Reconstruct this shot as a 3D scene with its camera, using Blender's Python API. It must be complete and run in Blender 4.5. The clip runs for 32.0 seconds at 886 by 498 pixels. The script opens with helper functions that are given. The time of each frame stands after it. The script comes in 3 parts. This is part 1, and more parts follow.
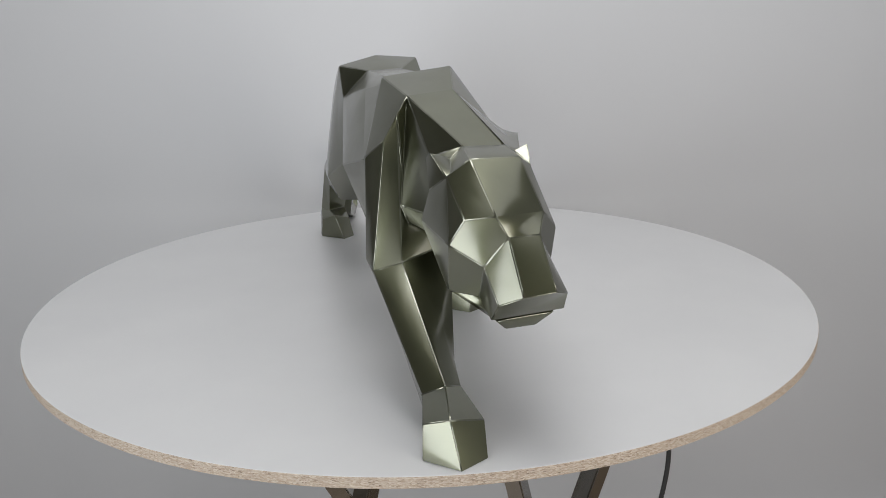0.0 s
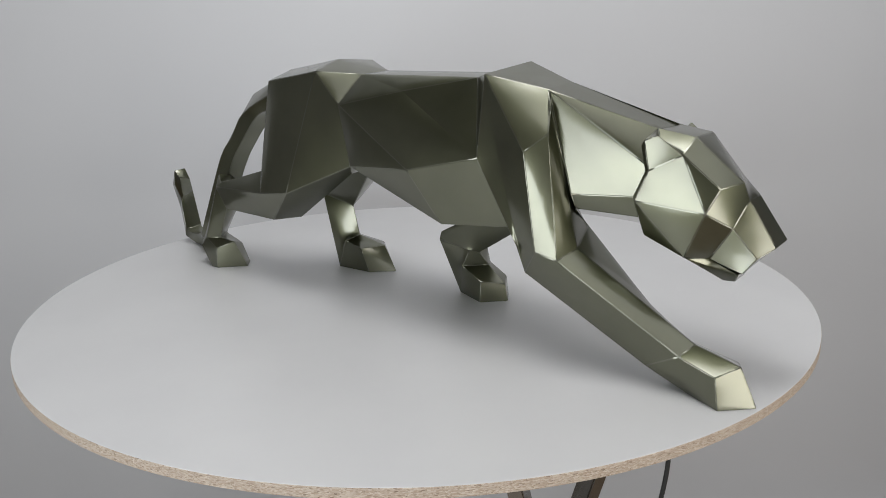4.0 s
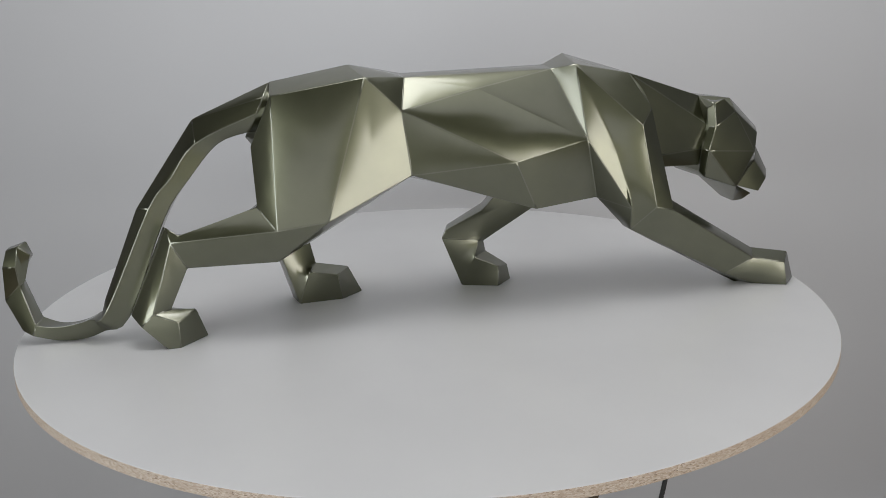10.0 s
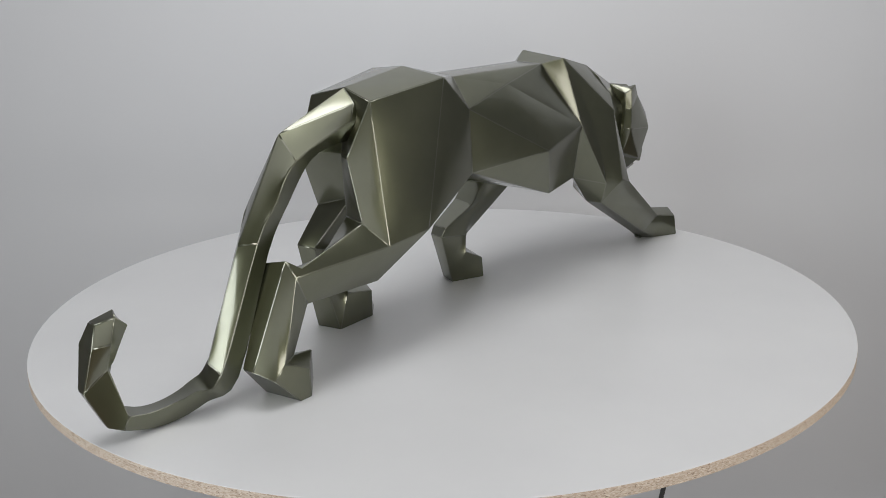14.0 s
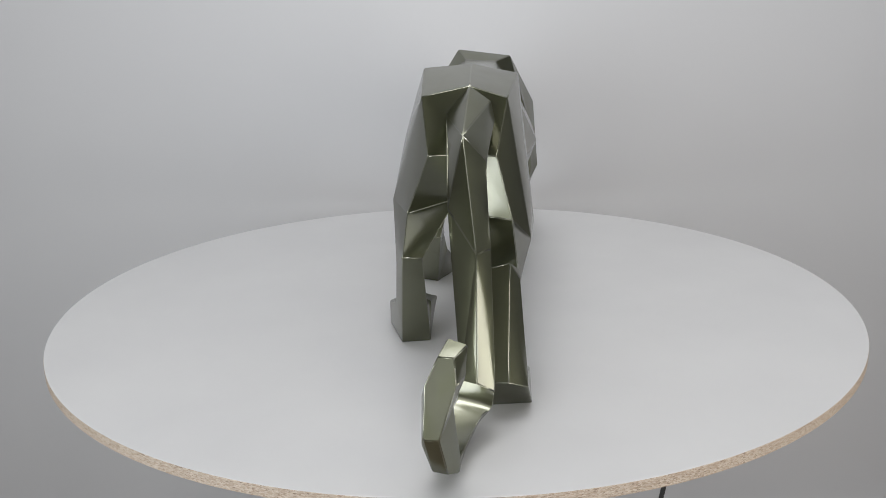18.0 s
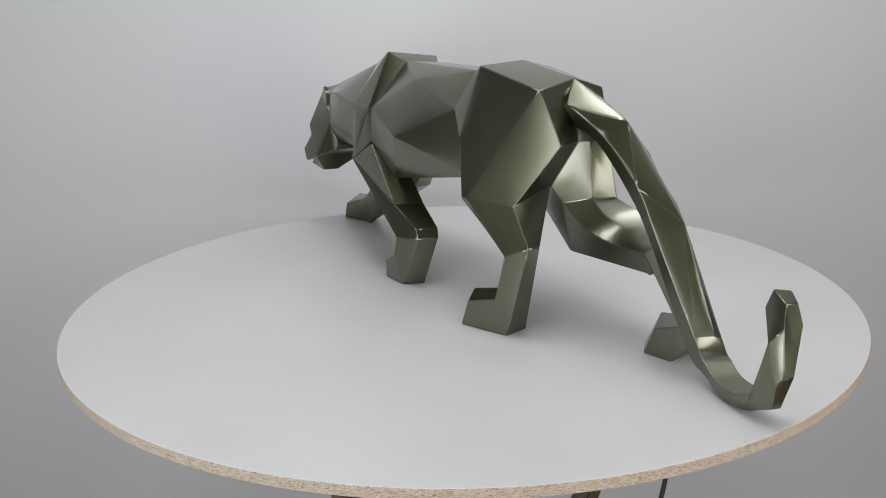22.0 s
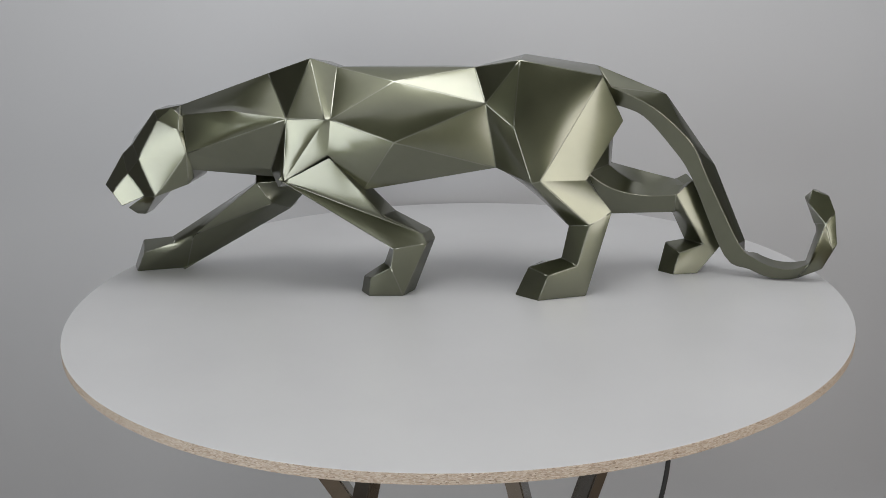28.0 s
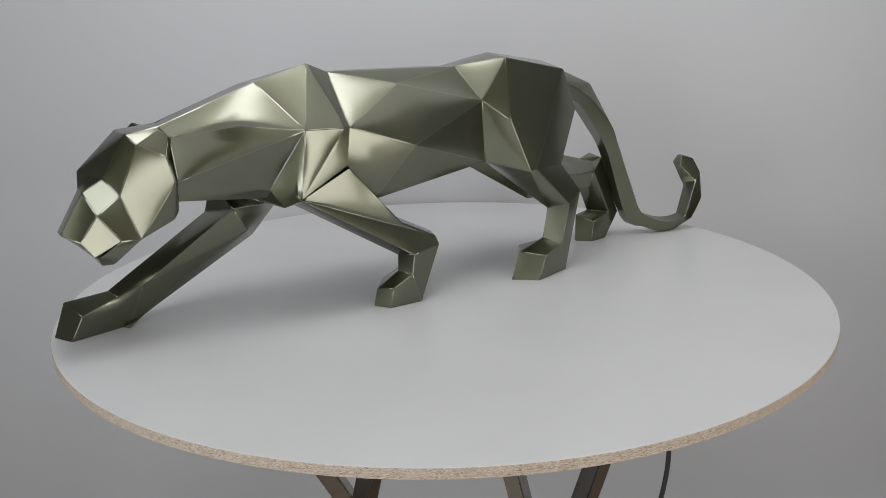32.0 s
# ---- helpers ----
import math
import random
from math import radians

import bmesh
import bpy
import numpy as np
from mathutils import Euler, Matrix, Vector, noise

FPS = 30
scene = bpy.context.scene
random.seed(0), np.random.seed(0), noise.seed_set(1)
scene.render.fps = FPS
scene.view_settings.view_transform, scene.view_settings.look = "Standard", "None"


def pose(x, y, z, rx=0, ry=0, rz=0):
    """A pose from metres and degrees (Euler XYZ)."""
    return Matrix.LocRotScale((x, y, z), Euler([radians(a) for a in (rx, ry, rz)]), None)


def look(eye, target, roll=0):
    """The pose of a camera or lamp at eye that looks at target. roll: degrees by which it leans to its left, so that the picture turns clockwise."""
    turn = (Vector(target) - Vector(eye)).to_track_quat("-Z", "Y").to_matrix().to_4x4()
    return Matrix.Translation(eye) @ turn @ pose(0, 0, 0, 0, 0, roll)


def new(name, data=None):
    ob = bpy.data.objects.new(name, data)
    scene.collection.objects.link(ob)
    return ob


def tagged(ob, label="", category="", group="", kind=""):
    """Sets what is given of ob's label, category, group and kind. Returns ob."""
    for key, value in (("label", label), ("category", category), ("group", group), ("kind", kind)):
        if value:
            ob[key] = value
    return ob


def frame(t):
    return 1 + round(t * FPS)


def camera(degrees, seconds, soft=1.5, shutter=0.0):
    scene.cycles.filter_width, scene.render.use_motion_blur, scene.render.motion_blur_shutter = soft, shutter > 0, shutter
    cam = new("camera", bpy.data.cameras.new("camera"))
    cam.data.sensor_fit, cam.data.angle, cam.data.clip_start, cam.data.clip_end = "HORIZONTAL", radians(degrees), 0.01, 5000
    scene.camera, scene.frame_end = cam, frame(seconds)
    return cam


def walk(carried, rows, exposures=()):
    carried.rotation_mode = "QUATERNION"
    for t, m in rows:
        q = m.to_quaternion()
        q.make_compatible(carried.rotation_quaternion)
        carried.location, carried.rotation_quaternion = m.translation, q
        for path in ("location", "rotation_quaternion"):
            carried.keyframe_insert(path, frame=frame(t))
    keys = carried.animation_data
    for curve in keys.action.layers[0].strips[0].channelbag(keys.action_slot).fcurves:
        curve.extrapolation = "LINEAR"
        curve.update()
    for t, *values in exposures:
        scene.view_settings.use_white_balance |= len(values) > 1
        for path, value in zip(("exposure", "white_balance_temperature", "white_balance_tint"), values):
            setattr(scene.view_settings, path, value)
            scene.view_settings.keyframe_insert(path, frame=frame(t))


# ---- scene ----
TOP = 0.88          # height of the table top's upper face
cam = camera(53.6, 32.0, soft=0.7)
EYE = Vector((0.0, -1.351, TOP + 0.448))
AIM = EYE + Vector((0.0053 * math.cos(0.2752), math.cos(0.2752), -math.sin(0.2752)))
walk(cam, [(0.0, look(EYE, AIM, -1.42)), (32.0, look(EYE, AIM, -1.42))],
     exposures=[(0.0, 0.17), (7.2, 0.17), (8.6, -0.01), (13.2, 0.00), (14.0, 0.19), (17.0, 0.24), (24.3, 0.21), (25.2, 0.11), (27.0, 0.00), (32.0, 0.00)])

# ---- light ----
world = bpy.data.worlds.new("studio")
world.use_nodes = True
world.node_tree.nodes["Background"].inputs["Color"].default_value = (0.50, 0.51, 0.53, 1)
world.node_tree.nodes["Background"].inputs["Strength"].default_value = 0.12
scene.world = world


def area(name, eye, target, w, h, power, color=(1, 1, 1)):
    d = bpy.data.lights.new(name, "AREA")
    d.shape, d.size, d.size_y, d.energy, d.color = "RECTANGLE", w, h, power, color
    ob = new(name, d)
    ob.matrix_world = look(eye, target)
    return ob


area("overhead_softbox_light", (-0.06, -0.22, 2.65), (0.0, -0.08, TOP), 0.76, 0.66, 9.0)
# added fill in place of light bounced off the ceiling, no real fitting
area("ceiling_bounce_fill", (0.55, -0.50, 3.05), (0.55, -0.50, 0.0), 2.9, 2.5, 19.5)
area("left_softbox_light", (-0.98, -1.46, 1.10), (0.45, 0, 1.08), 0.85, 1.25, 15.0, (0.95, 0.985, 1.0))
area("right_softbox_light", (1.09, -1.40, 1.06), (-0.6, 0, 1.06), 0.75, 1.20, 11.5, (1.0, 0.96, 0.90))
# added fill behind the camera, lifts the facets that mirror that side
area("front_fill_light", (0.0, -2.2, 1.0), (0, 0, 1.0), 1.2, 1.0, 2.8)


# ---- materials ----
def material(name, rough=0.5, metal=0.0):
    m = bpy.data.materials.new(name)
    m.use_nodes = True
    b = m.node_tree.nodes["Principled BSDF"]
    b.inputs["Roughness"].default_value = rough
    b.inputs["Metallic"].default_value = metal
    return m, m.node_tree.nodes, m.node_tree.links, b


def noise_ramp(nodes, links, scale, stops, detail=6, vector=None, rough=0.55):
    n = nodes.new("ShaderNodeTexNoise")
    n.inputs["Scale"].default_value, n.inputs["Detail"].default_value, n.inputs["Roughness"].default_value = scale, detail, rough
    r = nodes.new("ShaderNodeValToRGB")
    if vector:
        links.new(vector, n.inputs["Vector"])
    while len(r.color_ramp.elements) < len(stops):
        r.color_ramp.elements.new(0.5)
    for e, (p, c) in zip(r.color_ramp.elements, stops):
        e.position, e.color = p, (*c, 1)
    links.new(n.outputs["Fac"], r.inputs["Fac"])
    return n, r


def bump(nodes, links, bsdf, height, strength, distance=0.001):
    b = nodes.new("ShaderNodeBump")
    b.inputs["Strength"].default_value, b.inputs["Distance"].default_value = strength, distance
    links.new(height, b.inputs["Height"])
    links.new(b.outputs["Normal"], bsdf.inputs["Normal"])


def object_coord(nodes):
    return nodes.new("ShaderNodeTexCoord").outputs["Object"]


def paper_material():
    m, n, l, b = material("grey_backdrop_paper", 0.85)
    _, r = noise_ramp(n, l, 1.2, [(0.3, (0.545, 0.55, 0.57)), (0.7, (0.575, 0.58, 0.60))], 3, object_coord(n))
    l.new(r.outputs["Color"], b.inputs["Base Color"])
    return m


def wall_material():
    m, n, l, b = material("grey_wall_paint", 0.8)
    _, r = noise_ramp(n, l, 3, [(0.3, (0.275, 0.275, 0.275)), (0.7, (0.305, 0.305, 0.305))], 4, object_coord(n))
    l.new(r.outputs["Color"], b.inputs["Base Color"])
    return m


def melamine_material():
    m, n, l, b = material("white_melamine", 0.34)
    c = object_coord(n)
    _, r = noise_ramp(n, l, 5, [(0.3, (0.575, 0.577, 0.588)), (0.7, (0.61, 0.612, 0.62))], 4, c)
    l.new(r.outputs["Color"], b.inputs["Base Color"])
    g, _ = noise_ramp(n, l, 900, [(0, (0, 0, 0)), (1, (1, 1, 1))], 2, c)
    bump(n, l, b, g.outputs["Fac"], 0.06, 0.0005)
    return m


def chipboard_material():
    m, n, l, b = material("chipboard_core", 0.85)
    c = object_coord(n)
    mp = n.new("ShaderNodeMapping")
    mp.inputs["Scale"].default_value = (1, 1, 3.2)
    l.new(c, mp.inputs["Vector"])
    v = n.new("ShaderNodeTexVoronoi")
    v.inputs["Scale"].default_value = 360
    l.new(mp.outputs["Vector"], v.inputs["Vector"])
    r = n.new("ShaderNodeValToRGB")
    for p, col in ((0.25, (0.36, 0.285, 0.22, 1)), (0.6, (0.44, 0.37, 0.305, 1))):
        r.color_ramp.elements.new(p).color = col
    r.color_ramp.elements[0].color = (0.15, 0.105, 0.075, 1)
    r.color_ramp.elements[-1].color = (0.56, 0.49, 0.42, 1)
    l.new(v.outputs["Color"], r.inputs["Fac"])
    l.new(r.outputs["Color"], b.inputs["Base Color"])
    bump(n, l, b, v.outputs["Distance"], 0.5, 0.001)
    return m


def pewter_material(name, dark, light, rough):
    m, n, l, b = material(name, rough, 1.0)
    c = object_coord(n)
    _, r = noise_ramp(n, l, 9, [(0.3, dark), (0.7, light)], 5, c)
    l.new(r.outputs["Color"], b.inputs["Base Color"])
    _, rr = noise_ramp(n, l, 11, [(0.3, (rough - 0.03,) * 3), (0.7, (rough + 0.03,) * 3)], 4, c)
    l.new(rr.outputs["Color"], b.inputs["Roughness"])
    g, _ = noise_ramp(n, l, 16, [(0, (0, 0, 0)), (1, (1, 1, 1))], 1, c)
    bump(n, l, b, g.outputs["Fac"], 0.08, 0.004)
    b.inputs["Specular Tint"].default_value = (0.46, 0.46, 0.44, 1)
    b.inputs["Coat Weight"].default_value, b.inputs["Coat Roughness"].default_value = 1.0, 0.18
    b.inputs["Coat IOR"].default_value = 1.85
    return m


def steel_material(name, col, rough):
    m, n, l, b = material(name, rough, 1.0)
    _, r = noise_ramp(n, l, 30, [(0.3, col), (0.7, tuple(min(1, x * 1.15) for x in col))], 4, object_coord(n))
    l.new(r.outputs["Color"], b.inputs["Base Color"])
    return m


def rubber_material():
    m, n, l, b = material("black_rubber", 0.5)
    _, r = noise_ramp(n, l, 60, [(0.3, (0.012, 0.012, 0.013)), (0.7, (0.022, 0.022, 0.022))], 3, object_coord(n))
    l.new(r.outputs["Color"], b.inputs["Base Color"])
    return m


def floor_material():
    m, n, l, b = material("brown_floorboards", 0.45)
    c = object_coord(n)
    mp = n.new("ShaderNodeMapping")
    mp.inputs["Scale"].default_value = (7, 0.8, 1)
    l.new(c, mp.inputs["Vector"])
    _, r = noise_ramp(n, l, 6, [(0.3, (0.13, 0.095, 0.068)), (0.7, (0.22, 0.17, 0.125))], 6, mp.outputs["Vector"])
    l.new(r.outputs["Color"], b.inputs["Base Color"])
    return m


WALL, BOARDS = wall_material(), floor_material()
PAPER, WHITE, CHIP = paper_material(), melamine_material(), chipboard_material()
PEWTER = pewter_material("lacquered_olive_pewter", (0.098, 0.103, 0.056), (0.124, 0.129, 0.075), 0.35)
# a slightly paler pewter for the narrow rims between facets
PALE_RIM = pewter_material("pale_pewter_rim", (0.124, 0.129, 0.086), (0.156, 0.161, 0.110), 0.36)
STEEL, RUBBER = steel_material("polished_steel", (0.40, 0.39, 0.37), 0.16), rubber_material()


# ---- building helpers ----
def part(name, bm, mat, parent=None, label=""):
    me = bpy.data.meshes.new(name)
    bmesh.ops.recalc_face_normals(bm, faces=bm.faces)
    bm.to_mesh(me)
    bm.free()
    me.materials.append(mat)
    ob = new(name, me)
    if parent:
        ob.parent = parent
    return tagged(ob, label)


# ---- room ----
def backdrop(half=1.7, back=0.66, front=0.60, r=0.03, high=2.9):
    """A seamless roll of grey paper: hung behind the table, curved at the foot and run out over the floor."""
    bm = bmesh.new()
    prof = [(front, 0.012), (back - r, 0.012)] + [(back - r + r * math.sin(a * math.pi / 32), 0.012 + r - r * math.cos(a * math.pi / 32)) for a in range(1, 17)] + [(back, high)]
    prev = None
    for y, z in prof:
        row = [bm.verts.new((half * (k / 8 - 1), y, z)) for k in range(17)]
        if prev:
            for k in range(16):
                bm.faces.new((prev[k], prev[k + 1], row[k + 1], row[k]))
        prev = row
    for f in bm.faces:
        f.smooth = True
    ob = part("backdrop", bm, PAPER)
    s = ob.modifiers.new("thickness", "SOLIDIFY")
    s.thickness, s.offset = 0.004, -1
    return tagged(ob, "seamless light grey studio backdrop paper", "backdrop", kind="structure")


backdrop()


def slab(name, x0, x1, y0, y1, z0, z1, mat, label):
    bm = bmesh.new()
    bmesh.ops.create_cube(bm, size=1, matrix=Matrix.Translation(((x0 + x1) / 2, (y0 + y1) / 2, (z0 + z1) / 2)) @ Matrix.Diagonal((x1 - x0, y1 - y0, z1 - z0, 1)))
    return tagged(part(name, bm, mat), label, name.split("_")[0], kind="structure")


slab("floor", -2.2, 2.2, -2.9, 1.3, -0.1, 0.0, BOARDS, "dark brown wooden studio floor")
# unseen ceiling and walls, grey and distance set for the light they return
slab("ceiling", -2.2, 2.2, -2.9, 1.3, 3.1, 3.2, WALL, "mid grey ceiling out of view, closing the studio")
slab("wall_north", -2.2, 2.2, 1.3, 1.45, 0.0, 3.1, WALL, "mid grey wall out of view, closing the studio")
slab("wall_south", -2.2, 2.2, -3.05, -2.9, 0.0, 3.1, WALL, "mid grey wall out of view, closing the studio")
slab("wall_west", -2.35, -2.2, -2.9, 1.3, 0.0, 3.1, WALL, "mid grey wall out of view, closing the studio")
slab("wall_east", 2.2, 2.35, -2.9, 1.3, 0.0, 3.1, WALL, "mid grey wall out of view, closing the studio")


# ---- table ----
def disc(radius, z0, z1, cx, cy, lip=0.0, seg=192):
    bm = bmesh.new()
    rows = [(radius - lip, z0), (radius, z0 + lip), (radius, z1 - lip), (radius - lip, z1)] if lip else [(radius, z0), (radius, z1)]
    rings = [[bm.verts.new((cx + r * math.cos(2 * math.pi * k / seg), cy + r * math.sin(2 * math.pi * k / seg), z)) for k in range(seg)] for r, z in rows]
    for p, q in zip(rings, rings[1:]):
        for k in range(seg):
            bm.faces.new((p[k], p[(k + 1) % seg], q[(k + 1) % seg], q[k]))
    bm.faces.new(rings[-1])
    bm.faces.new(list(reversed(rings[0])))
    return bm


AXIS_X, AXIS_Y, RADIUS, BOARD = -0.0201, -0.0258, 0.6, 0.0135
table = new("tabletop")
part("core", disc(RADIUS, -BOARD, -0.0008, AXIS_X, AXIS_Y, 0.0006), CHIP, table, "raw chipboard core with a speckled edge")
part("laminate", disc(RADIUS - 0.0004, -0.0008, 0.0, AXIS_X, AXIS_Y, 0.0003), WHITE, table, "thin white melamine surface")
part("underside", disc(RADIUS - 0.0020, -BOARD - 0.0006, -BOARD, AXIS_X, AXIS_Y), WHITE, table)
tagged(table, "round white melamine chipboard tabletop turning on its base", "tabletop")


def bar(bm, a, b, w, d, turn=0.0, bev=0.002):
    a, b = Vector(a), Vector(b)
    q = (b - a).to_track_quat("Z", "Y").to_matrix().to_4x4()
    m = Matrix.Translation((a + b) / 2) @ q @ Matrix.Rotation(turn, 4, "Z") @ Matrix.Diagonal((w, d, (b - a).length, 1))
    r = bmesh.ops.create_cube(bm, size=1, matrix=m)
    edges = {e for v in r["verts"] for e in v.link_edges}
    bmesh.ops.bevel(bm, geom=list(edges), offset=bev, segments=2, affect="EDGES")


base = new("table_base")
under = TOP - BOARD - 0.004
# head x, foot x, y, turn of the tube about its length
LEGS = ((-0.274, 0.226, -0.22, 0.0), (-0.067, -0.267, -0.30, 0.62), (0.058, 0.248, -0.22, 0.45), (0.247, -0.019, -0.30, -0.66))
for head, foot, y, turn in LEGS:
    bm = bmesh.new()
    bar(bm, (head, y, under), (foot, y, 0.0), 0.026, 0.026, turn)
    part("leg", bm, STEEL, base)
for y in (-0.22, -0.30):
    bm = bmesh.new()
    bar(bm, (-0.32, y, under - 0.003), (0.32, y, under - 0.003), 0.006, 0.03)
    part("top_rail", bm, STEEL, base)
tagged(base, "crossed polished square steel tube legs under the table", "table base")


def tube(name, pts, radius, mat, label="", parent=None):
    cu = bpy.data.curves.new(name, "CURVE")
    cu.dimensions, cu.bevel_depth, cu.bevel_resolution, cu.use_fill_caps = "3D", radius, 4, True
    sp = cu.splines.new("BEZIER")
    sp.bezier_points.add(len(pts) - 1)
    for p, co in zip(sp.bezier_points, pts):
        p.co, p.handle_left_type, p.handle_right_type = co, "AUTO", "AUTO"
    cu.materials.append(mat)
    ob = new(name, cu)
    return tagged(ob, label)


tagged(tube("power_cord", [(0.286, -0.33, TOP - BOARD - 0.005), (0.292, -0.33, TOP - 0.11), (0.291, -0.33, TOP - 0.147), (0.284, -0.33, TOP - 0.195), (0.26, -0.28, TOP - 0.45),
                    (0.27, -0.2, 0.05), (0.4, 0.0, 0.006), (0.9, 0.4, 0.005)], 0.0032, RUBBER),
       "thin black power cord hanging under the table", "cord")

# ---- statue ----
RUMP = dict(
    R_hip=(-0.111, -0.14, 0.352), R_loin=(-0.054, -0.097, 0.347), R_flank=(-0.062, -0.137, 0.305),
    R_groin=(-0.05, -0.13, 0.213), R_rump=(-0.238, -0.141, 0.332), R_butt_up=(-0.27, -0.131, 0.264),
    R_butt_low=(-0.266, -0.15, 0.184), S_hip=(-0.131, -0.079, 0.366), tail_root=(-0.241, -0.094, 0.347),
    L_hip=(-0.129, -0.013, 0.361), L_loin=(-0.055, -0.044, 0.349), L_flank=(-0.079, 0.004, 0.298),
    L_groin=(-0.092, -0.013, 0.197), L_thigh_v=(-0.123, 0.018, 0.264), L_thigh_low=(-0.152, 0.031, 0.182),
    L_thigh_low2=(-0.164, 0.029, 0.185), L_rump=(-0.251, -0.035, 0.335), L_butt=(-0.284, -0.048, 0.266),
    L_butt_low=(-0.232, -0.007, 0.181), crotch=(-0.221, -0.072, 0.2), R_groin_in=(-0.068, -0.112, 0.198),
    R_bi_low=(-0.262, -0.113, 0.187), R_bx=(-0.23, -0.087, 0.177), R_bi_up=(-0.262, -0.108, 0.265),
    rear_mid=(-0.251, -0.096, 0.264), L_groin_in=(-0.108, -0.045, 0.19),
)
RIGHT_HIND = dict(
    R_thigh_c=(-0.24, -0.171, 0.153), R_thigh_f=(-0.17, -0.168, 0.161), R_knee_u=(-0.243, -0.147, 0.103),
    R_hk_t=(-0.382, -0.172, 0.145), R_hk_tf=(-0.364, -0.165, 0.107), R_hk_bo=(-0.412, -0.183, 0.05),
    R_hk_bf=(-0.39, -0.168, 0.051), R_hk_bt=(-0.388, -0.161, 0.165), R_heel1=(-0.429, -0.186, 0.034),
    R_heel2=(-0.445, -0.166, 0.045), R_p_ob=(-0.397, -0.187, 0), R_p_of=(-0.38, -0.185, 0),
    R_p_oft=(-0.38, -0.183, 0.036), R_p_ft=(-0.359, -0.159, 0.047), R_p_fb=(-0.348, -0.142, 0),
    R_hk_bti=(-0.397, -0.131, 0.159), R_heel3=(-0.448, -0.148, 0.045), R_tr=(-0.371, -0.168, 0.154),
    R_hk_mid=(-0.384, -0.142, 0.150), R_hk_fi=(-0.370, -0.1285, 0.106), R_knee_in=(-0.222, -0.105, 0.104),
    R_hk_ti=(-0.371, -0.118, 0.137), R_hk_bi=(-0.42, -0.137, 0.05), R_p_fti=(-0.382, -0.13, 0.036),
    R_p_fbi=(-0.372, -0.122, 0), R_p_bi=(-0.412, -0.134, 0),
)
LEFT_HIND = dict(
    L_hock=(-0.271, -0.008, 0.132), L_hock_i=(-0.26, -0.032, 0.128), L_kn_o=(-0.238, 0.009, 0.114),
    L_kn_i=(-0.205, -0.008, 0.109), L_sb_o=(-0.221, 0.016, 0.051), L_sb_i=(-0.195, -0.005, 0.058),
    L_p_to=(-0.178, 0.036, 0.04), L_p_ti=(-0.145, 0.009, 0.045), L_p_fo=(-0.163, 0.04, 0), L_p_fi=(-0.124, 0.015, 0),
    L_p_bo=(-0.235, 0.006, 0), L_p_bi=(-0.223, -0.032, 0), L_q_t=(-0.162, -0.03, 0.044), L_q_m=(-0.205, -0.029, 0.05),
    L_q_f=(-0.155, -0.02, 0),
)
BARREL = dict(
    R_belly=(0.096, -0.147, 0.228), R_shb=(0.206, -0.122, 0.252), R_with=(0.194, -0.093, 0.357),
    R_withb=(0.163, -0.073, 0.35), R_bmid=(0.048, -0.107, 0.329), R_bellyf=(0.132, -0.118, 0.152),
    R_elbb=(0.232, -0.086, 0.158), L_with=(0.197, -0.004, 0.368), L_withb=(0.161, -0.023, 0.353),
    L_backmid=(0.062, 0.003, 0.332), L_bellyf=(0.113, 0.026, 0.166), L_shf=(0.22, 0.056, 0.281),
    L_sh1=(0.161, 0.05, 0.279), L_sh2=(0.153, 0.047, 0.279), L_armpit=(0.16, 0.048, 0.2245),
    L_bmid=(0.054, 0.049, 0.245), chest=(0.251, 0.032, 0.169), arm_in=(0.158, 0.012, 0.212),
    chest_mid=(0.265, -0.03, 0.166),
)
NECK = dict(
    R_nk_t=(0.282, -0.07, 0.34), N_r=(0.411, -0.024, 0.298), L_nk_t=(0.272, -0.012, 0.345),
    L_nk_ear=(0.4, 0.042, 0.285), L_nk_m=(0.395, 0.045, 0.225), L_nk_low=(0.398, 0.033, 0.196),
    L_nk_b=(0.267, 0.018, 0.195), R_nk_b=(0.331, -0.086, 0.217), R_nk_b2=(0.334, -0.079, 0.198),
    R_nk_m=(0.414, -0.052, 0.219), R_nk_low=(0.41, -0.047, 0.192), R_nk_e=(0.42, -0.05, 0.254),
    N_l=(0.411, 0.022, 0.297), L_nk_b2=(0.27, 0, 0.18), L_nk_arc=(0.31, 0.06, 0.295),
)
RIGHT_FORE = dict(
    R_arm1=(0.287, -0.124, 0.269), R_arm2=(0.308, -0.102, 0.291), R_arm3=(0.297, -0.084, 0.321),
    R_elt=(0.275, -0.122, 0.146), RF_kn_o=(0.311, -0.13, 0.148), RF_kn_c=(0.34, -0.123, 0.141),
    RF_kn_t=(0.345, -0.089, 0.151), RF_elbow=(0.278, -0.111, 0.111), RF_w_c=(0.49, -0.085, 0.047),
    RF_w_t=(0.497, -0.061, 0.057), RF_w_o=(0.445, -0.084, 0.023), RF_t_c=(0.54, -0.091, 0.038),
    RF_g_or=(0.498, -0.075, 0), RF_g_c=(0.546, -0.093, 0), RF_t_i=(0.557, -0.065, 0.048), RF_g_i=(0.575, -0.057, 0),
    RF_g_r=(0.473, -0.049, 0), RF_t_in=(0.535, -0.026, 0.035), RF_g_in=(0.553, -0.026, 0),
    RF_w_in=(0.484, -0.042, 0.051), RF_k_in=(0.314, -0.026, 0.164), RF_a_in=(0.446, -0.043, 0.066),
    RF_gr_in=(0.474, -0.059, 0), RF_el_in=(0.278, -0.079, 0.109), RF_m_in=(0.293, -0.036, 0.127),
)
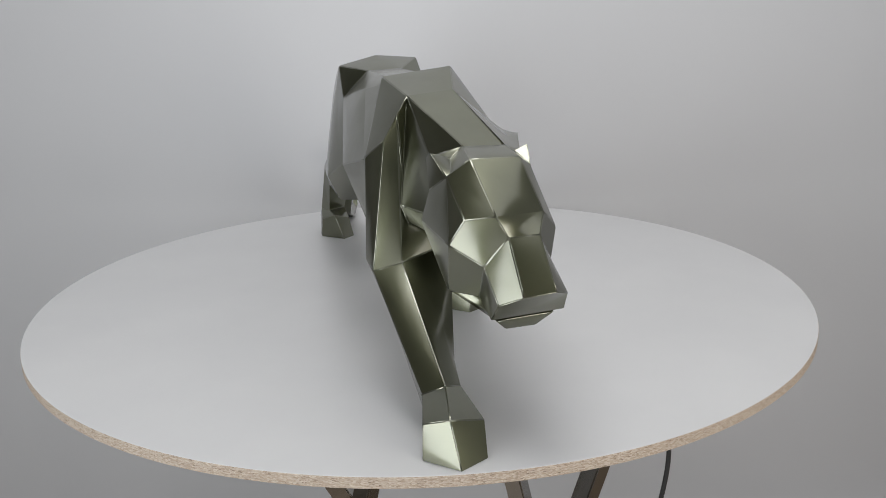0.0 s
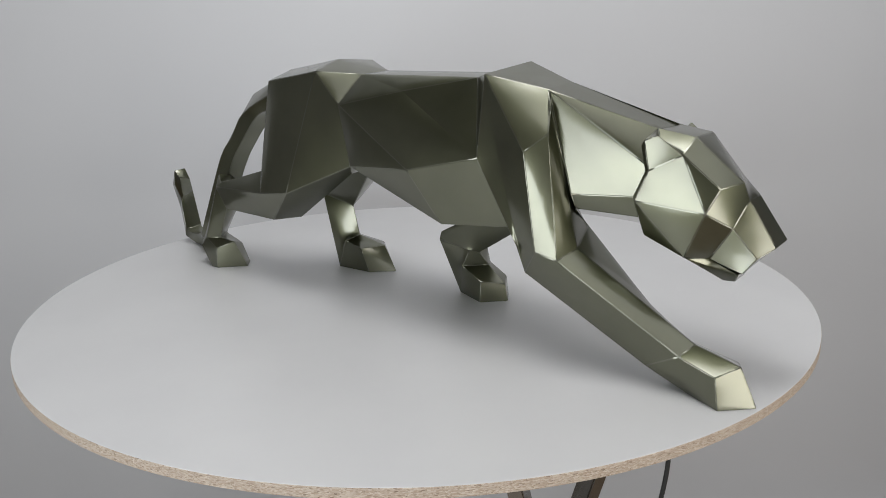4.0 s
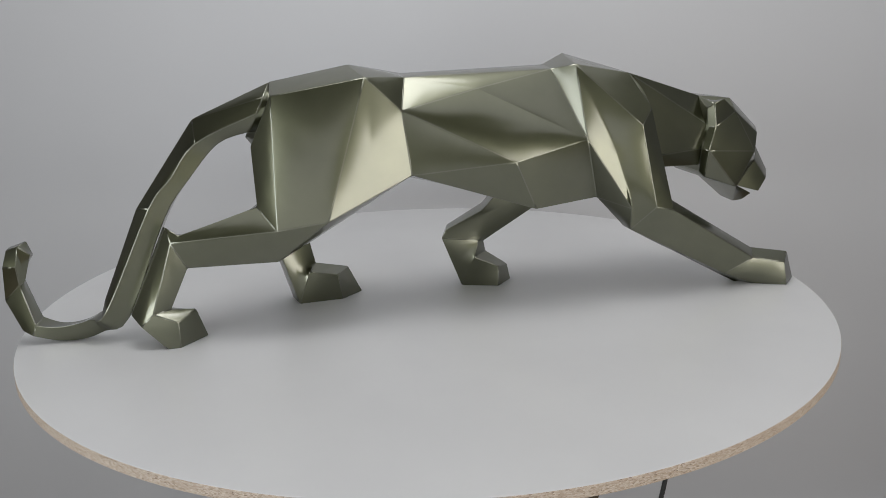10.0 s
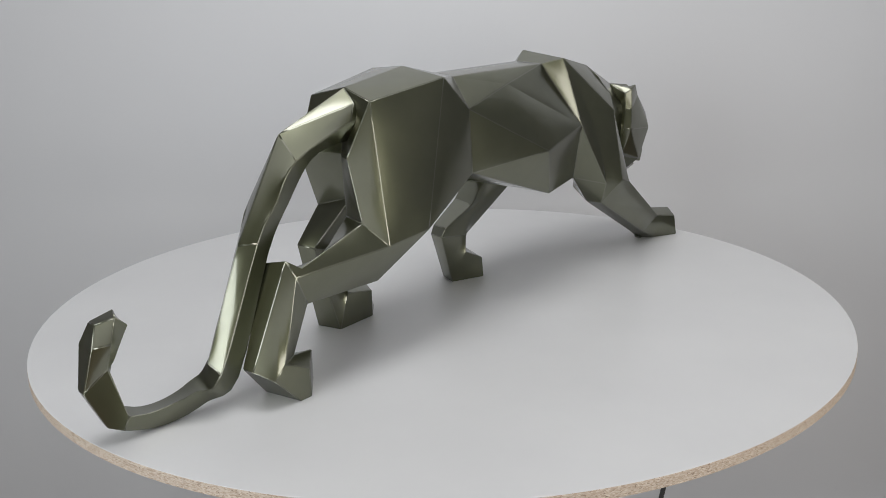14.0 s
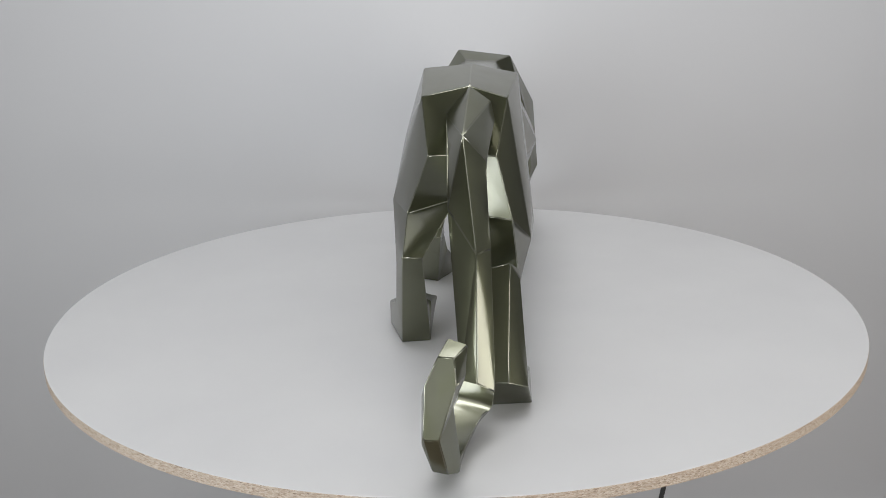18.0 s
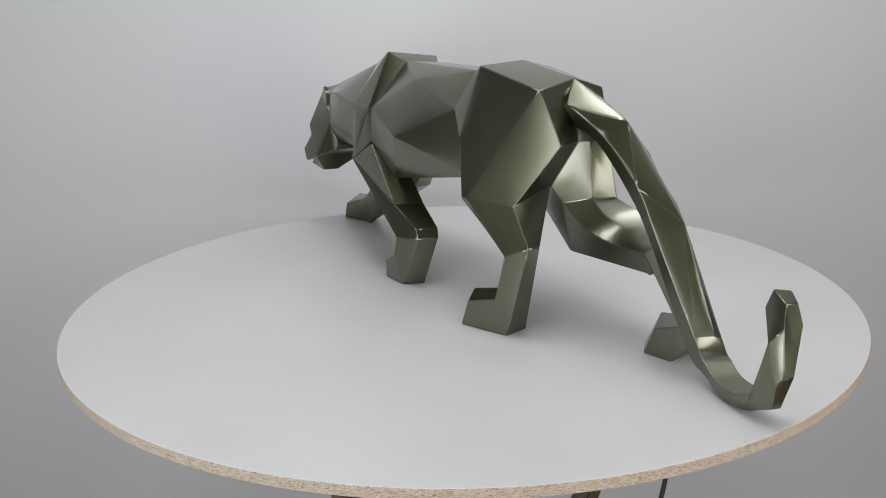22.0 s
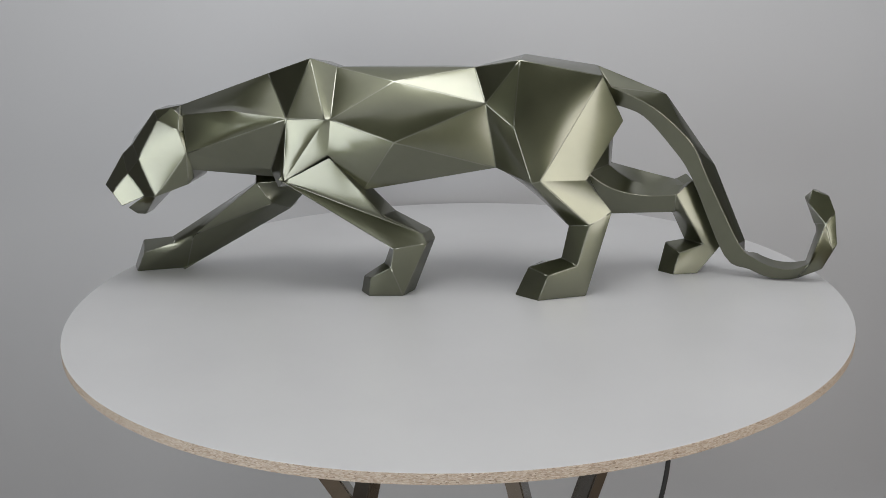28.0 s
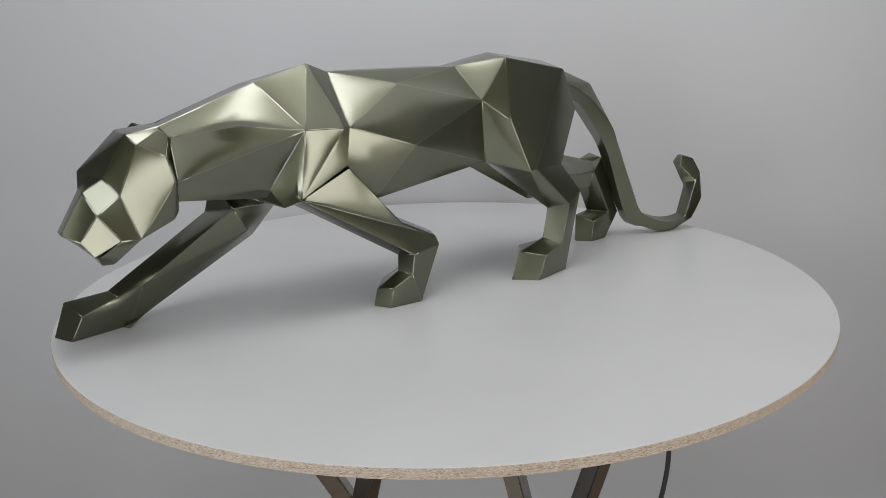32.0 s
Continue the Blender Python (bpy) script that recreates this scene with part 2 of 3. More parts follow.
LEFT_FORE = dict(
    LF_a=(0.158, 0.0485, 0.221), LF_b=(0.232, 0.056, 0.183), LF_e_t=(0.018, 0.03, 0.099), LF_e_o=(0.012, 0.031, 0.084),
    LF_n_o=(0.061, 0.048, 0.078), LF_n_i=(0.076, 0.016, 0.072), LF_m_o=(0.066, 0.051, 0.048),
    LF_m_i=(0.082, 0.03, 0.051), LF_t_o=(0.099, 0.053, 0.031), LF_t_i=(0.117, 0.029, 0.027), LF_g_o=(0.104, 0.052, 0),
    LF_g_i=(0.123, 0.029, 0), LF_h_o=(0.05, 0.044, 0), LF_ai=(0.13, 0, 0.19), LF_bi=(0.235, 0.018, 0.17),
    LF_r1=(0.078, 0.042, 0.13), LF_r1i=(0.07, -0.006, 0.128), LF_e_ti=(0.012, -0.005, 0.099),
    LF_e_i=(0.005, -0.003, 0.085), LF_h_i=(0.038, 0.01, 0), LF_gi2=(0.096, -0.006, 0), LF_ti2=(0.096, -0.003, 0.033),
    LF_mi2=(0.057, -0.004, 0.051), LF_ni2=(0.066, 0.004, 0.077),
)
HEAD = dict(
    crownR=(0.463, -0.025, 0.292), crownL=(0.454, 0.029, 0.291), brow_c=(0.517, -0.009, 0.243),
    browR=(0.505, -0.039, 0.238), browL=(0.489, 0.046, 0.239), eyeR=(0.496, -0.054, 0.211), eyeL=(0.471, 0.064, 0.218),
    bridgeR=(0.519, 0.003, 0.221), bridgeL=(0.515, 0.036, 0.222), cornerR=(0.513, -0.021, 0.191),
    cornerL=(0.501, 0.051, 0.192), noseR=(0.54, -0.012, 0.158), noseRt=(0.551, 0.011, 0.168),
    noseLt=(0.548, 0.045, 0.171), noseL=(0.525, 0.063, 0.162), lipL=(0.511, 0.063, 0.14), lipR=(0.526, -0.017, 0.138),
    snlowL=(0.475, 0.051, 0.155), snlowR=(0.486, -0.021, 0.15), jawbL=(0.451, 0.06, 0.156), jawbR=(0.47, -0.052, 0.155),
    jawrL=(0.403, 0.037, 0.173), jawrR=(0.416, -0.053, 0.173), jawmL=(0.398, 0.044, 0.225),
    jawmR=(0.413, -0.072, 0.218), chinR=(0.508, 0.002, 0.121), chinL=(0.502, 0.035, 0.121), chbR=(0.492, 0.003, 0.119),
    chbL=(0.486, 0.035, 0.121), chtR=(0.517, -0.01, 0.1335), chtL=(0.506, 0.054, 0.1355),
)
HEAD_BACK = dict(
    bk_ebR=(0.411, -0.058, 0.281), bk_uR=(0.416, -0.056, 0.251), bk_mR=(0.405, -0.063, 0.22),
    bk_rR=(0.408, -0.047, 0.182), bk_rL=(0.396, 0.031, 0.182), bk_mL=(0.392, 0.037, 0.226), bk_uL=(0.4, 0.038, 0.257),
    bk_ebL=(0.395, 0.039, 0.28),
)
EARS = dict(
    earfR=(0.462, -0.05, 0.274), earfL=(0.442, 0.044, 0.278), earbR=(0.42, -0.066, 0.289),
    earR_tip=(0.436, -0.063, 0.296), earL_tip=(0.413, 0.047, 0.298), earL_in=(0.416, 0.031, 0.291),
    notchR=(0.461, -0.045, 0.278), notR2=(0.424, -0.04, 0.286), earbL=(0.402, 0.047, 0.287),
    jawuR=(0.426, -0.064, 0.254), jawuL=(0.407, 0.046, 0.261),
)
TAIL_TIP = dict(
    tip_lf=(-0.579, -0.126, 0.1485), tip_rf=(-0.586, -0.1455, 0.1455), tip_rr=(-0.604, -0.136, 0.139), tip_lr=(-0.604, -0.1205, 0.1395),
    tip_fr=(-0.5715, -0.1425, 0.133), tip_fl=(-0.5745, -0.1205, 0.127), side_f=(-0.592, -0.1445, 0.117), side_r=(-0.6115, -0.139, 0.1155),
    back_l=(-0.6135, -0.110, 0.1155), bend_r=(-0.595, -0.1325, 0.087), bend_f=(-0.587, -0.131, 0.092), bend_l=(-0.599, -0.1035, 0.098),
    heel_l=(-0.620, -0.108, 0.0635), heel_r=(-0.620, -0.1235, 0.0635), flank_l=(-0.6127, -0.105, 0.054),
    sole_r=(-0.6015, -0.1275, 0.019), sole_l=(-0.602, -0.112, 0.0215),
)


FACETS = {
    "rump": "R_rump R_thigh_c R_thigh_f R_hip; R_hip R_thigh_f R_groin R_flank; R_hip R_flank R_loin; R_rump R_butt_up R_butt_low R_thigh_c;"
            "R_rump R_hip S_hip tail_root; L_rump tail_root S_hip L_hip; R_hip R_loin S_hip; L_hip S_hip L_loin; S_hip R_loin L_loin;"
            "tail_root rear_mid R_bi_up R_butt_up R_rump; R_butt_up R_butt_low R_bi_low R_bi_up; rear_mid R_bi_up R_bi_low R_bx crotch; tail_root L_rump L_butt rear_mid; rear_mid L_butt L_butt_low crotch;"
            "L_hip L_thigh_v L_thigh_low L_thigh_low2 L_rump; L_rump L_thigh_low2 L_butt_low L_butt; L_hip L_flank L_thigh_v;"
            "L_flank L_groin L_thigh_low L_thigh_v; L_hip L_loin L_flank; R_groin L_groin L_groin_in R_groin_in; R_groin_in L_groin_in crotch",
    "barrel": "R_loin R_flank R_bmid; R_loin R_bmid R_withb; R_flank R_groin R_belly; R_flank R_belly R_shb R_bmid; R_bmid R_shb R_withb;"
              "R_groin R_bellyf R_belly; R_belly R_bellyf R_elbb R_shb; R_withb R_shb R_with; R_loin R_withb L_withb L_loin; R_withb R_with L_with L_withb;"
              "L_loin L_backmid L_flank; L_loin L_withb L_backmid; L_withb L_sh2 L_backmid; L_backmid L_sh2 L_bmid L_flank; L_flank L_bmid L_groin;"
              "L_bmid L_bellyf L_groin; L_sh2 L_armpit L_bellyf L_bmid; L_withb L_with L_sh1 L_sh2; L_with L_shf L_sh1; L_sh1 L_shf LF_b;"
              "L_sh1 LF_b L_armpit L_sh2; L_armpit LF_b arm_in; L_armpit arm_in L_bellyf; arm_in LF_b L_bellyf; R_groin R_bellyf L_bellyf L_groin; R_bellyf R_elbb chest_mid L_bellyf;"
              "L_bellyf chest_mid chest LF_b; L_shf LF_b chest L_nk_b",
    "neck": "L_with R_with R_nk_t L_nk_t; L_nk_t R_nk_t N_r N_l; L_with L_nk_t L_shf; L_nk_t N_l L_nk_ear L_nk_arc L_shf; L_shf L_nk_arc L_nk_ear L_nk_m; L_shf L_nk_m L_nk_b;"
            "L_nk_b L_nk_m L_nk_low L_nk_b2; L_nk_low R_nk_low R_nk_b2 L_nk_b2; L_nk_b2 R_nk_b2 chest_mid chest; L_nk_b L_nk_b2 chest;"
            "R_nk_t R_nk_b R_nk_m R_nk_e; R_nk_t R_nk_e N_r; R_nk_b R_nk_b2 R_nk_low R_nk_m; R_nk_t R_arm3 R_nk_b2 R_nk_b;"
            "N_r R_nk_e R_nk_m R_nk_low L_nk_low L_nk_m L_nk_ear N_l",
    "right_fore": "R_with R_arm1 R_arm2 R_nk_t; R_nk_t R_arm2 R_arm3; R_with R_shb R_elt RF_elbow RF_kn_o R_arm1; R_arm1 RF_kn_o RF_kn_c R_arm2;"
                  "R_arm2 RF_kn_c RF_kn_t R_arm3; R_arm3 RF_kn_t RF_k_in R_nk_b2; R_nk_b2 RF_k_in chest_mid; R_shb R_elbb R_elt; R_elbb RF_el_in RF_elbow R_elt;"
                  "R_elbb chest_mid RF_k_in RF_m_in RF_el_in; RF_kn_o RF_elbow RF_w_o RF_w_c RF_kn_c; RF_kn_c RF_w_c RF_w_t RF_kn_t; RF_kn_t RF_w_t RF_w_in RF_a_in RF_k_in;"
                  "RF_k_in RF_a_in RF_m_in; RF_m_in RF_a_in RF_gr_in RF_el_in; RF_elbow RF_el_in RF_gr_in RF_g_r RF_w_o; RF_w_c RF_w_o RF_g_or RF_g_c RF_t_c; RF_w_c RF_t_c RF_t_i RF_w_t;"
                  "RF_t_c RF_g_c RF_g_i RF_t_i; RF_w_t RF_t_i RF_t_in RF_w_in; RF_t_i RF_g_i RF_g_in RF_t_in; RF_w_in RF_t_in RF_g_in RF_gr_in RF_a_in;"
                  "RF_w_o RF_g_r RF_g_or; RF_g_or RF_g_r RF_gr_in RF_g_in RF_g_i RF_g_c",
    "right_hind": "R_thigh_c R_hk_t R_hk_tf R_knee_u R_thigh_f; R_tr R_hk_bt R_hk_t; R_thigh_f R_knee_u R_knee_in R_groin_in R_groin;"
                  "R_tr R_hk_bt R_hk_bti R_hk_mid; R_hk_mid R_hk_bti R_hk_ti; crotch R_groin_in R_knee_in R_bx; R_hk_t R_hk_bo R_hk_bf R_hk_tf;"
                  "R_hk_bt R_heel2 R_heel1 R_hk_bo R_hk_t; R_hk_tf R_hk_bf R_hk_bi R_hk_ti R_hk_fi; R_hk_ti R_hk_bi R_heel3 R_hk_bti; R_hk_bti R_heel3 R_heel2 R_hk_bt; R_heel1 R_p_ob R_p_of R_p_oft R_hk_bo;"
                  "R_hk_bo R_p_oft R_p_ft R_hk_bf; R_p_oft R_p_of R_p_fb R_p_ft; R_hk_bf R_p_ft R_p_fti R_hk_bi; R_p_ft R_p_fb R_p_fbi R_p_fti;"
                  "R_hk_bi R_p_fti R_p_fbi R_p_bi R_heel3; R_heel1 R_heel2 R_heel3 R_p_bi R_p_ob; R_p_ob R_p_bi R_p_fbi R_p_fb R_p_of",
    "left_hind": "L_thigh_low2 L_kn_o L_hock L_butt_low; L_thigh_low L_kn_i L_kn_o L_thigh_low2; L_groin L_groin_in L_kn_i L_thigh_low; L_groin_in crotch L_hock_i L_kn_i;"
                 "L_butt_low L_hock L_hock_i crotch; L_kn_o L_sb_o L_p_bo L_hock; L_kn_o L_kn_i L_sb_i L_sb_o; L_hock L_p_bo L_p_bi L_hock_i; L_kn_i L_hock_i L_p_bi L_q_m L_sb_i; L_sb_i L_q_m L_q_t L_p_ti; L_p_ti L_q_t L_q_f L_p_fi;"
                 "L_sb_o L_sb_i L_p_ti L_p_to; L_sb_o L_p_to L_p_fo L_p_bo; L_p_to L_p_ti L_p_fi L_p_fo; L_q_m L_p_bi L_q_f L_q_t; L_p_bo L_p_fo L_p_fi L_q_f L_p_bi",
    "left_fore": "LF_b LF_e_t LF_r1 LF_a; LF_b LF_n_o LF_e_o LF_e_t; LF_b LF_bi LF_n_i LF_n_o; LF_a LF_r1 LF_r1i LF_ai; LF_r1 LF_e_t LF_e_ti LF_r1i; LF_e_t LF_e_o LF_e_i LF_e_ti;"
                 "LF_e_o LF_h_o LF_h_i LF_e_i; LF_n_o LF_m_o LF_h_o LF_e_o; LF_m_o LF_t_o LF_g_o LF_h_o; LF_n_o LF_n_i LF_m_i LF_m_o; LF_n_i LF_ni2 LF_mi2 LF_m_i; LF_m_i LF_mi2 LF_ti2 LF_t_i; LF_t_i LF_ti2 LF_gi2 LF_g_i; LF_m_o LF_m_i LF_t_i LF_t_o;"
                 "LF_t_o LF_t_i LF_g_i LF_g_o; LF_bi LF_ai LF_r1i LF_e_ti LF_e_i LF_ni2 LF_n_i; LF_ni2 LF_e_i LF_h_i LF_mi2; LF_mi2 LF_h_i LF_gi2 LF_ti2;"
                 "LF_h_o LF_g_o LF_g_i LF_gi2 LF_h_i; LF_a LF_ai LF_bi LF_b",
    "head": "earfR browR brow_c crownR notchR; crownR brow_c browL crownL; crownL browL earfL; N_r notR2 notchR crownR; N_r crownR crownL N_l; N_l crownL earfL earL_in; earfR eyeR browR;"
            "jawuR earfR earR_tip earbR; jawuR jawmR eyeR earfR; jawmR jawbR eyeR; jawmR jawrR jawbR; eyeR jawbR snlowR cornerR; browR eyeR cornerR bridgeR brow_c;"
            "bridgeR cornerR noseR noseRt; cornerR snlowR lipR noseR; bridgeR noseRt noseLt bridgeL; brow_c bridgeR bridgeL browL; browL bridgeL cornerL eyeL;"
            "bridgeL noseLt noseL cornerL; cornerL noseL lipL snlowL; eyeL cornerL snlowL jawbL; eyeL jawbL jawmL; jawbL jawrL jawmL; earfL browL eyeL;"
            "earfL eyeL jawmL jawuL; earfL jawuL earbL earL_tip; noseR lipR lipL noseL noseLt noseRt; jawbR jawrR jawrL jawbL;"
            "lipR lipL snlowL snlowR; chtR chtL chinL chinR; chtL snlowL jawbL chbL chinL; chtR chinR chbR jawbR snlowR; chinR chinL chbL chbR; chbR chbL jawbL jawbR; chtR snlowR snlowL chtL;  N_l earL_in earbL;"
            "jawuR earbR bk_ebR bk_uR; jawmR jawuR bk_uR bk_mR; jawrR jawmR bk_mR bk_rR; jawrL jawrR bk_rR bk_rL; jawmL jawrL bk_rL bk_mL; jawuL jawmL bk_mL bk_uL; earbL jawuL bk_uL bk_ebL; N_r bk_ebR earbR; N_l earbL bk_ebL;N_r N_l bk_ebL bk_uL bk_mL bk_rL bk_rR bk_mR bk_uR bk_ebR",
    "tail_tip": "tip_lf tip_rf tip_rr tip_lr; tip_lf tip_fl tip_fr tip_rf; tip_rf side_f side_r tip_rr; tip_rf tip_fr bend_f bend_r side_f; side_r side_f bend_r heel_r;"
                "tip_lr tip_rr side_r heel_r heel_l back_l; heel_l heel_r sole_r sole_l; tip_lf tip_fl bend_l back_l tip_lr; bend_l flank_l heel_l back_l;"
                "flank_l sole_l heel_l; tip_fr tip_fl bend_l bend_f",
    "ears": "earR_tip earfR notchR notR2; earbR earR_tip notR2 N_r; earL_tip earL_in earfL; earbL earL_in earL_tip",
}


def bent(rows, n):
    """Smooth curve through the rows, n steps from row to row."""
    rows = [np.array(r) for r in rows]
    out = []
    for k in range(len(rows) - 1):
        p, a, b, q = rows[max(k - 1, 0)], rows[k], rows[k + 1], rows[min(k + 2, len(rows) - 1)]
        for i in range(n):
            u = i / n
            out.append(0.5 * (2 * a + (b - p) * u + (2 * p - 5 * a + 4 * b - q) * u * u + (3 * a - p - 3 * b + q) * u ** 3))
    return out + [rows[-1]]


# sections of the tail from the rump to the foot of the curl: right edge, right and left keel, left edge
TAIL = (((-0.2586, -0.1280, 0.3080), (-0.271, -0.118, 0.282), (-0.276, -0.080, 0.285), (-0.265, -0.068, 0.315)),
        ((-0.343, -0.130, 0.271), (-0.314, -0.120, 0.268), (-0.314, -0.085, 0.268), (-0.330, -0.080, 0.281)),
        ((-0.379, -0.136, 0.226), (-0.356, -0.128, 0.222), (-0.356, -0.095, 0.222), (-0.388, -0.091, 0.226)),
        ((-0.411, -0.143, 0.187), (-0.393, -0.135, 0.170), (-0.393, -0.104, 0.168), (-0.416, -0.0994, 0.1705)),
        ((-0.479, -0.155, 0.050), (-0.452, -0.146, 0.036), (-0.452, -0.123, 0.036), (-0.4724, -0.116, 0.0595)),
        ((-0.506, -0.146, 0.036), (-0.490, -0.138, 0.015), (-0.492, -0.119, 0.015), (-0.4985, -0.1125, 0.0355)),
        ((-0.531, -0.1385, 0.0275), (-0.520, -0.131, 0.003), (-0.524, -0.114, 0.003), (-0.5265, -0.1085, 0.0235)),
        ((-0.557, -0.1365, 0.025), (-0.553, -0.131, 0.0025), (-0.550, -0.113, 0.0020), (-0.5545, -0.105, 0.0215)),
        ((-0.5806, -0.136, 0.0285), (-0.587, -0.1355, 0.0136), (-0.5655, -0.115, 0.0033), (-0.5797, -0.104, 0.0315)))
TAIL_RIDGE = ((-0.241, -0.094, 0.347), (-0.348, -0.103, 0.3015), (-0.430, -0.130, 0.1855), (-0.4845, -0.137, 0.0605))
TAIL_SIDE = (-0.2485, -0.1215, 0.329)


def tail(bm, corners, flow):
    """The tail: a ridged bar that sweeps from the rump down to the table, along it as a trough and up to a blunt tip."""
    n = 4
    lines = [bent([row[k] for row in TAIL], n) for k in range(4)]
    vs = [[bm.verts.new(p) for p in line] for line in lines]
    right, keel_r, keel_l, left = vs
    ridge = [bm.verts.new(p) for p in TAIL_RIDGE]
    side = bm.verts.new(TAIL_SIDE)

    def soft(strip, *ring):
        bm.faces.new(ring)[flow] = strip

    for i in range(len(left) - 1):
        for strip, p, q in ((1, right, keel_r), (2, keel_r, keel_l), (3, keel_l, left)):
            soft(strip, p[i], p[i + 1], q[i + 1], q[i])
    t0, k1, k2, p3 = ridge
    for ring in ([t0, k1, left[0]], [k1, left[2 * n]] + left[2 * n - 1::-1], [k1, k2, left[2 * n]], [k2, left[4 * n]] + left[4 * n - 1:2 * n - 1:-1], [k2, p3, left[4 * n]],
                 [t0, side, k1], [side] + right[:n + 1] + [k1], [k1] + right[n:3 * n + 1] + [k2], [k2] + right[3 * n:4 * n + 1] + [p3]):
        bm.faces.new(ring)
    # the trough of the curl
    mid = p3
    for i in range(4 * n, len(left) - 1):
        low = (left[i + 1].co + right[i + 1].co) / 2 - Vector((0, 0, 0.001 * min(1, (i - 4 * n) / 4)))
        nxt = bm.verts.new(low)
        soft(4, left[i], left[i + 1], nxt, mid)
        soft(4, mid, nxt, right[i + 1], right[i])
        mid = nxt
    # the curl's end and its tip
    c = corners
    for ring in ([c["bend_f"], c["bend_r"], right[-1], mid, left[-1], c["bend_l"]], [c["bend_r"], right[-1], keel_r[-1], c["sole_r"], c["heel_r"]],
                 [c["bend_l"], left[-1], keel_l[-1], c["sole_l"], c["flank_l"]], [c["sole_l"], c["sole_r"], keel_r[-1], keel_l[-1]]):
        bm.faces.new(ring)
    # the root goes on into the rump
    ring = [t0, side, right[0], keel_r[0], keel_l[0], left[0]]
    mean = sum((v.co for v in ring), Vector()) / 6
    inner = [bm.verts.new(v.co.lerp(mean, 0.25) + Vector((0.035, 0, -0.004))) for v in ring]
    for i in range(6):
        soft(5, ring[i], ring[i - 1], inner[i - 1], inner[i])
    soft(5, *inner)


def haunch(bm, corners, flow):
    """The hollowed back and inner side of the right hind leg, drawn smooth from the buttock to the hock."""
    c = corners
    n, steps = 3, 4

    def line(first, between, last):
        pts = bent([tuple(c[first].co), *between, tuple(c[last].co)], n)
        return [c[first]] + [bm.verts.new(p) for p in pts[1:-1]] + [c[last]]

    def straight(first, last):
        return [c[first]] + [bm.verts.new(c[first].co.lerp(c[last].co, k / (n * steps))) for k in range(1, n * steps)] + [c[last]]

    edge = straight("R_butt_low", "R_tr")
    crest = line("R_bi_low", [(-0.283, -0.117, 0.170), (-0.309, -0.128, 0.155), (-0.346, -0.140, 0.148)], "R_hk_mid")
    rim = line("R_bx", [(-0.258, -0.093, 0.156), (-0.290, -0.099, 0.143), (-0.330, -0.110, 0.136)], "R_hk_ti")
    foot = straight("R_knee_in", "R_hk_fi")
    ramp = [edge[0]] + [bm.verts.new((e.co + k.co) / 2 - Vector((0, 0, 0.0015 * math.sin(math.pi * i / (n * steps))))) for i, (e, k) in enumerate(zip(edge[1:-1], crest[1:-1]), 1)] + [edge[-1]]
    for strip, p, q in ((6, edge, ramp), (6, ramp, crest), (7, crest, rim), (8, rim, foot)):
        for i in range(n * steps):
            ring = list(dict.fromkeys((p[i], p[i + 1], q[i + 1], q[i])))
            bm.faces.new(ring)[flow] = strip
    bm.faces.new([c["R_thigh_c"], c["R_hk_t"]] + edge[::-1])
    bm.faces.new([c["R_knee_u"], c["R_hk_tf"]] + foot[::-1])


DOMED = {"crownR brow_c browL crownL": 3.0, "N_r crownR crownL N_l": 1.0, "R_rump R_thigh_c R_thigh_f R_hip": 1.4, "L_hip L_thigh_v L_thigh_low L_thigh_low2 L_rump": 1.6,
         "R_flank R_belly R_shb R_bmid": 1.5, "L_backmid L_sh2 L_bmid L_flank": 1.0, "R_with R_shb R_elt RF_elbow RF_kn_o R_arm1": 0.6, "L_shf L_nk_arc L_nk_ear L_nk_m": 2.0,
         "jawuR jawmR eyeR earfR": 1.0, "L_sh1 L_shf LF_b": 2.0, "L_nk_t R_nk_t N_r N_l": -1.0}
BULGE = 0.017        # rise of a facet's middle over its rim, against its radius


def membrane(co, tris, fixed, normal, lift):
    """Inner points of a patch drawn smooth between its fixed rim and raised by lift at the highest."""
    m = len(co)
    lap, mass = np.zeros((m, m)), np.zeros(m)
    for k in range(3):
        i, j, o = tris[:, k], tris[:, (k + 1) % 3], tris[:, (k + 2) % 3]
        u, v = co[i] - co[o], co[j] - co[o]
        area2 = np.linalg.norm(np.cross(u, v), axis=1) + 1e-12
        w = np.clip((u * v).sum(1) / area2, 0.02, 20) / 2
        np.add.at(lap, (i, j), w)
        np.add.at(lap, (j, i), w)
        np.add.at(mass, i, area2 / 6)
    full = np.diag(lap.sum(1)) - lap
    inner = np.linalg.inv(full[fixed:, fixed:])
    out = co.copy()
    out[fixed:] = inner @ (lap[fixed:, :fixed] @ co[:fixed])
    rise = inner @ mass[fixed:]
    out[fixed:] += np.outer(rise * lift / rise.max(), normal)
    return out


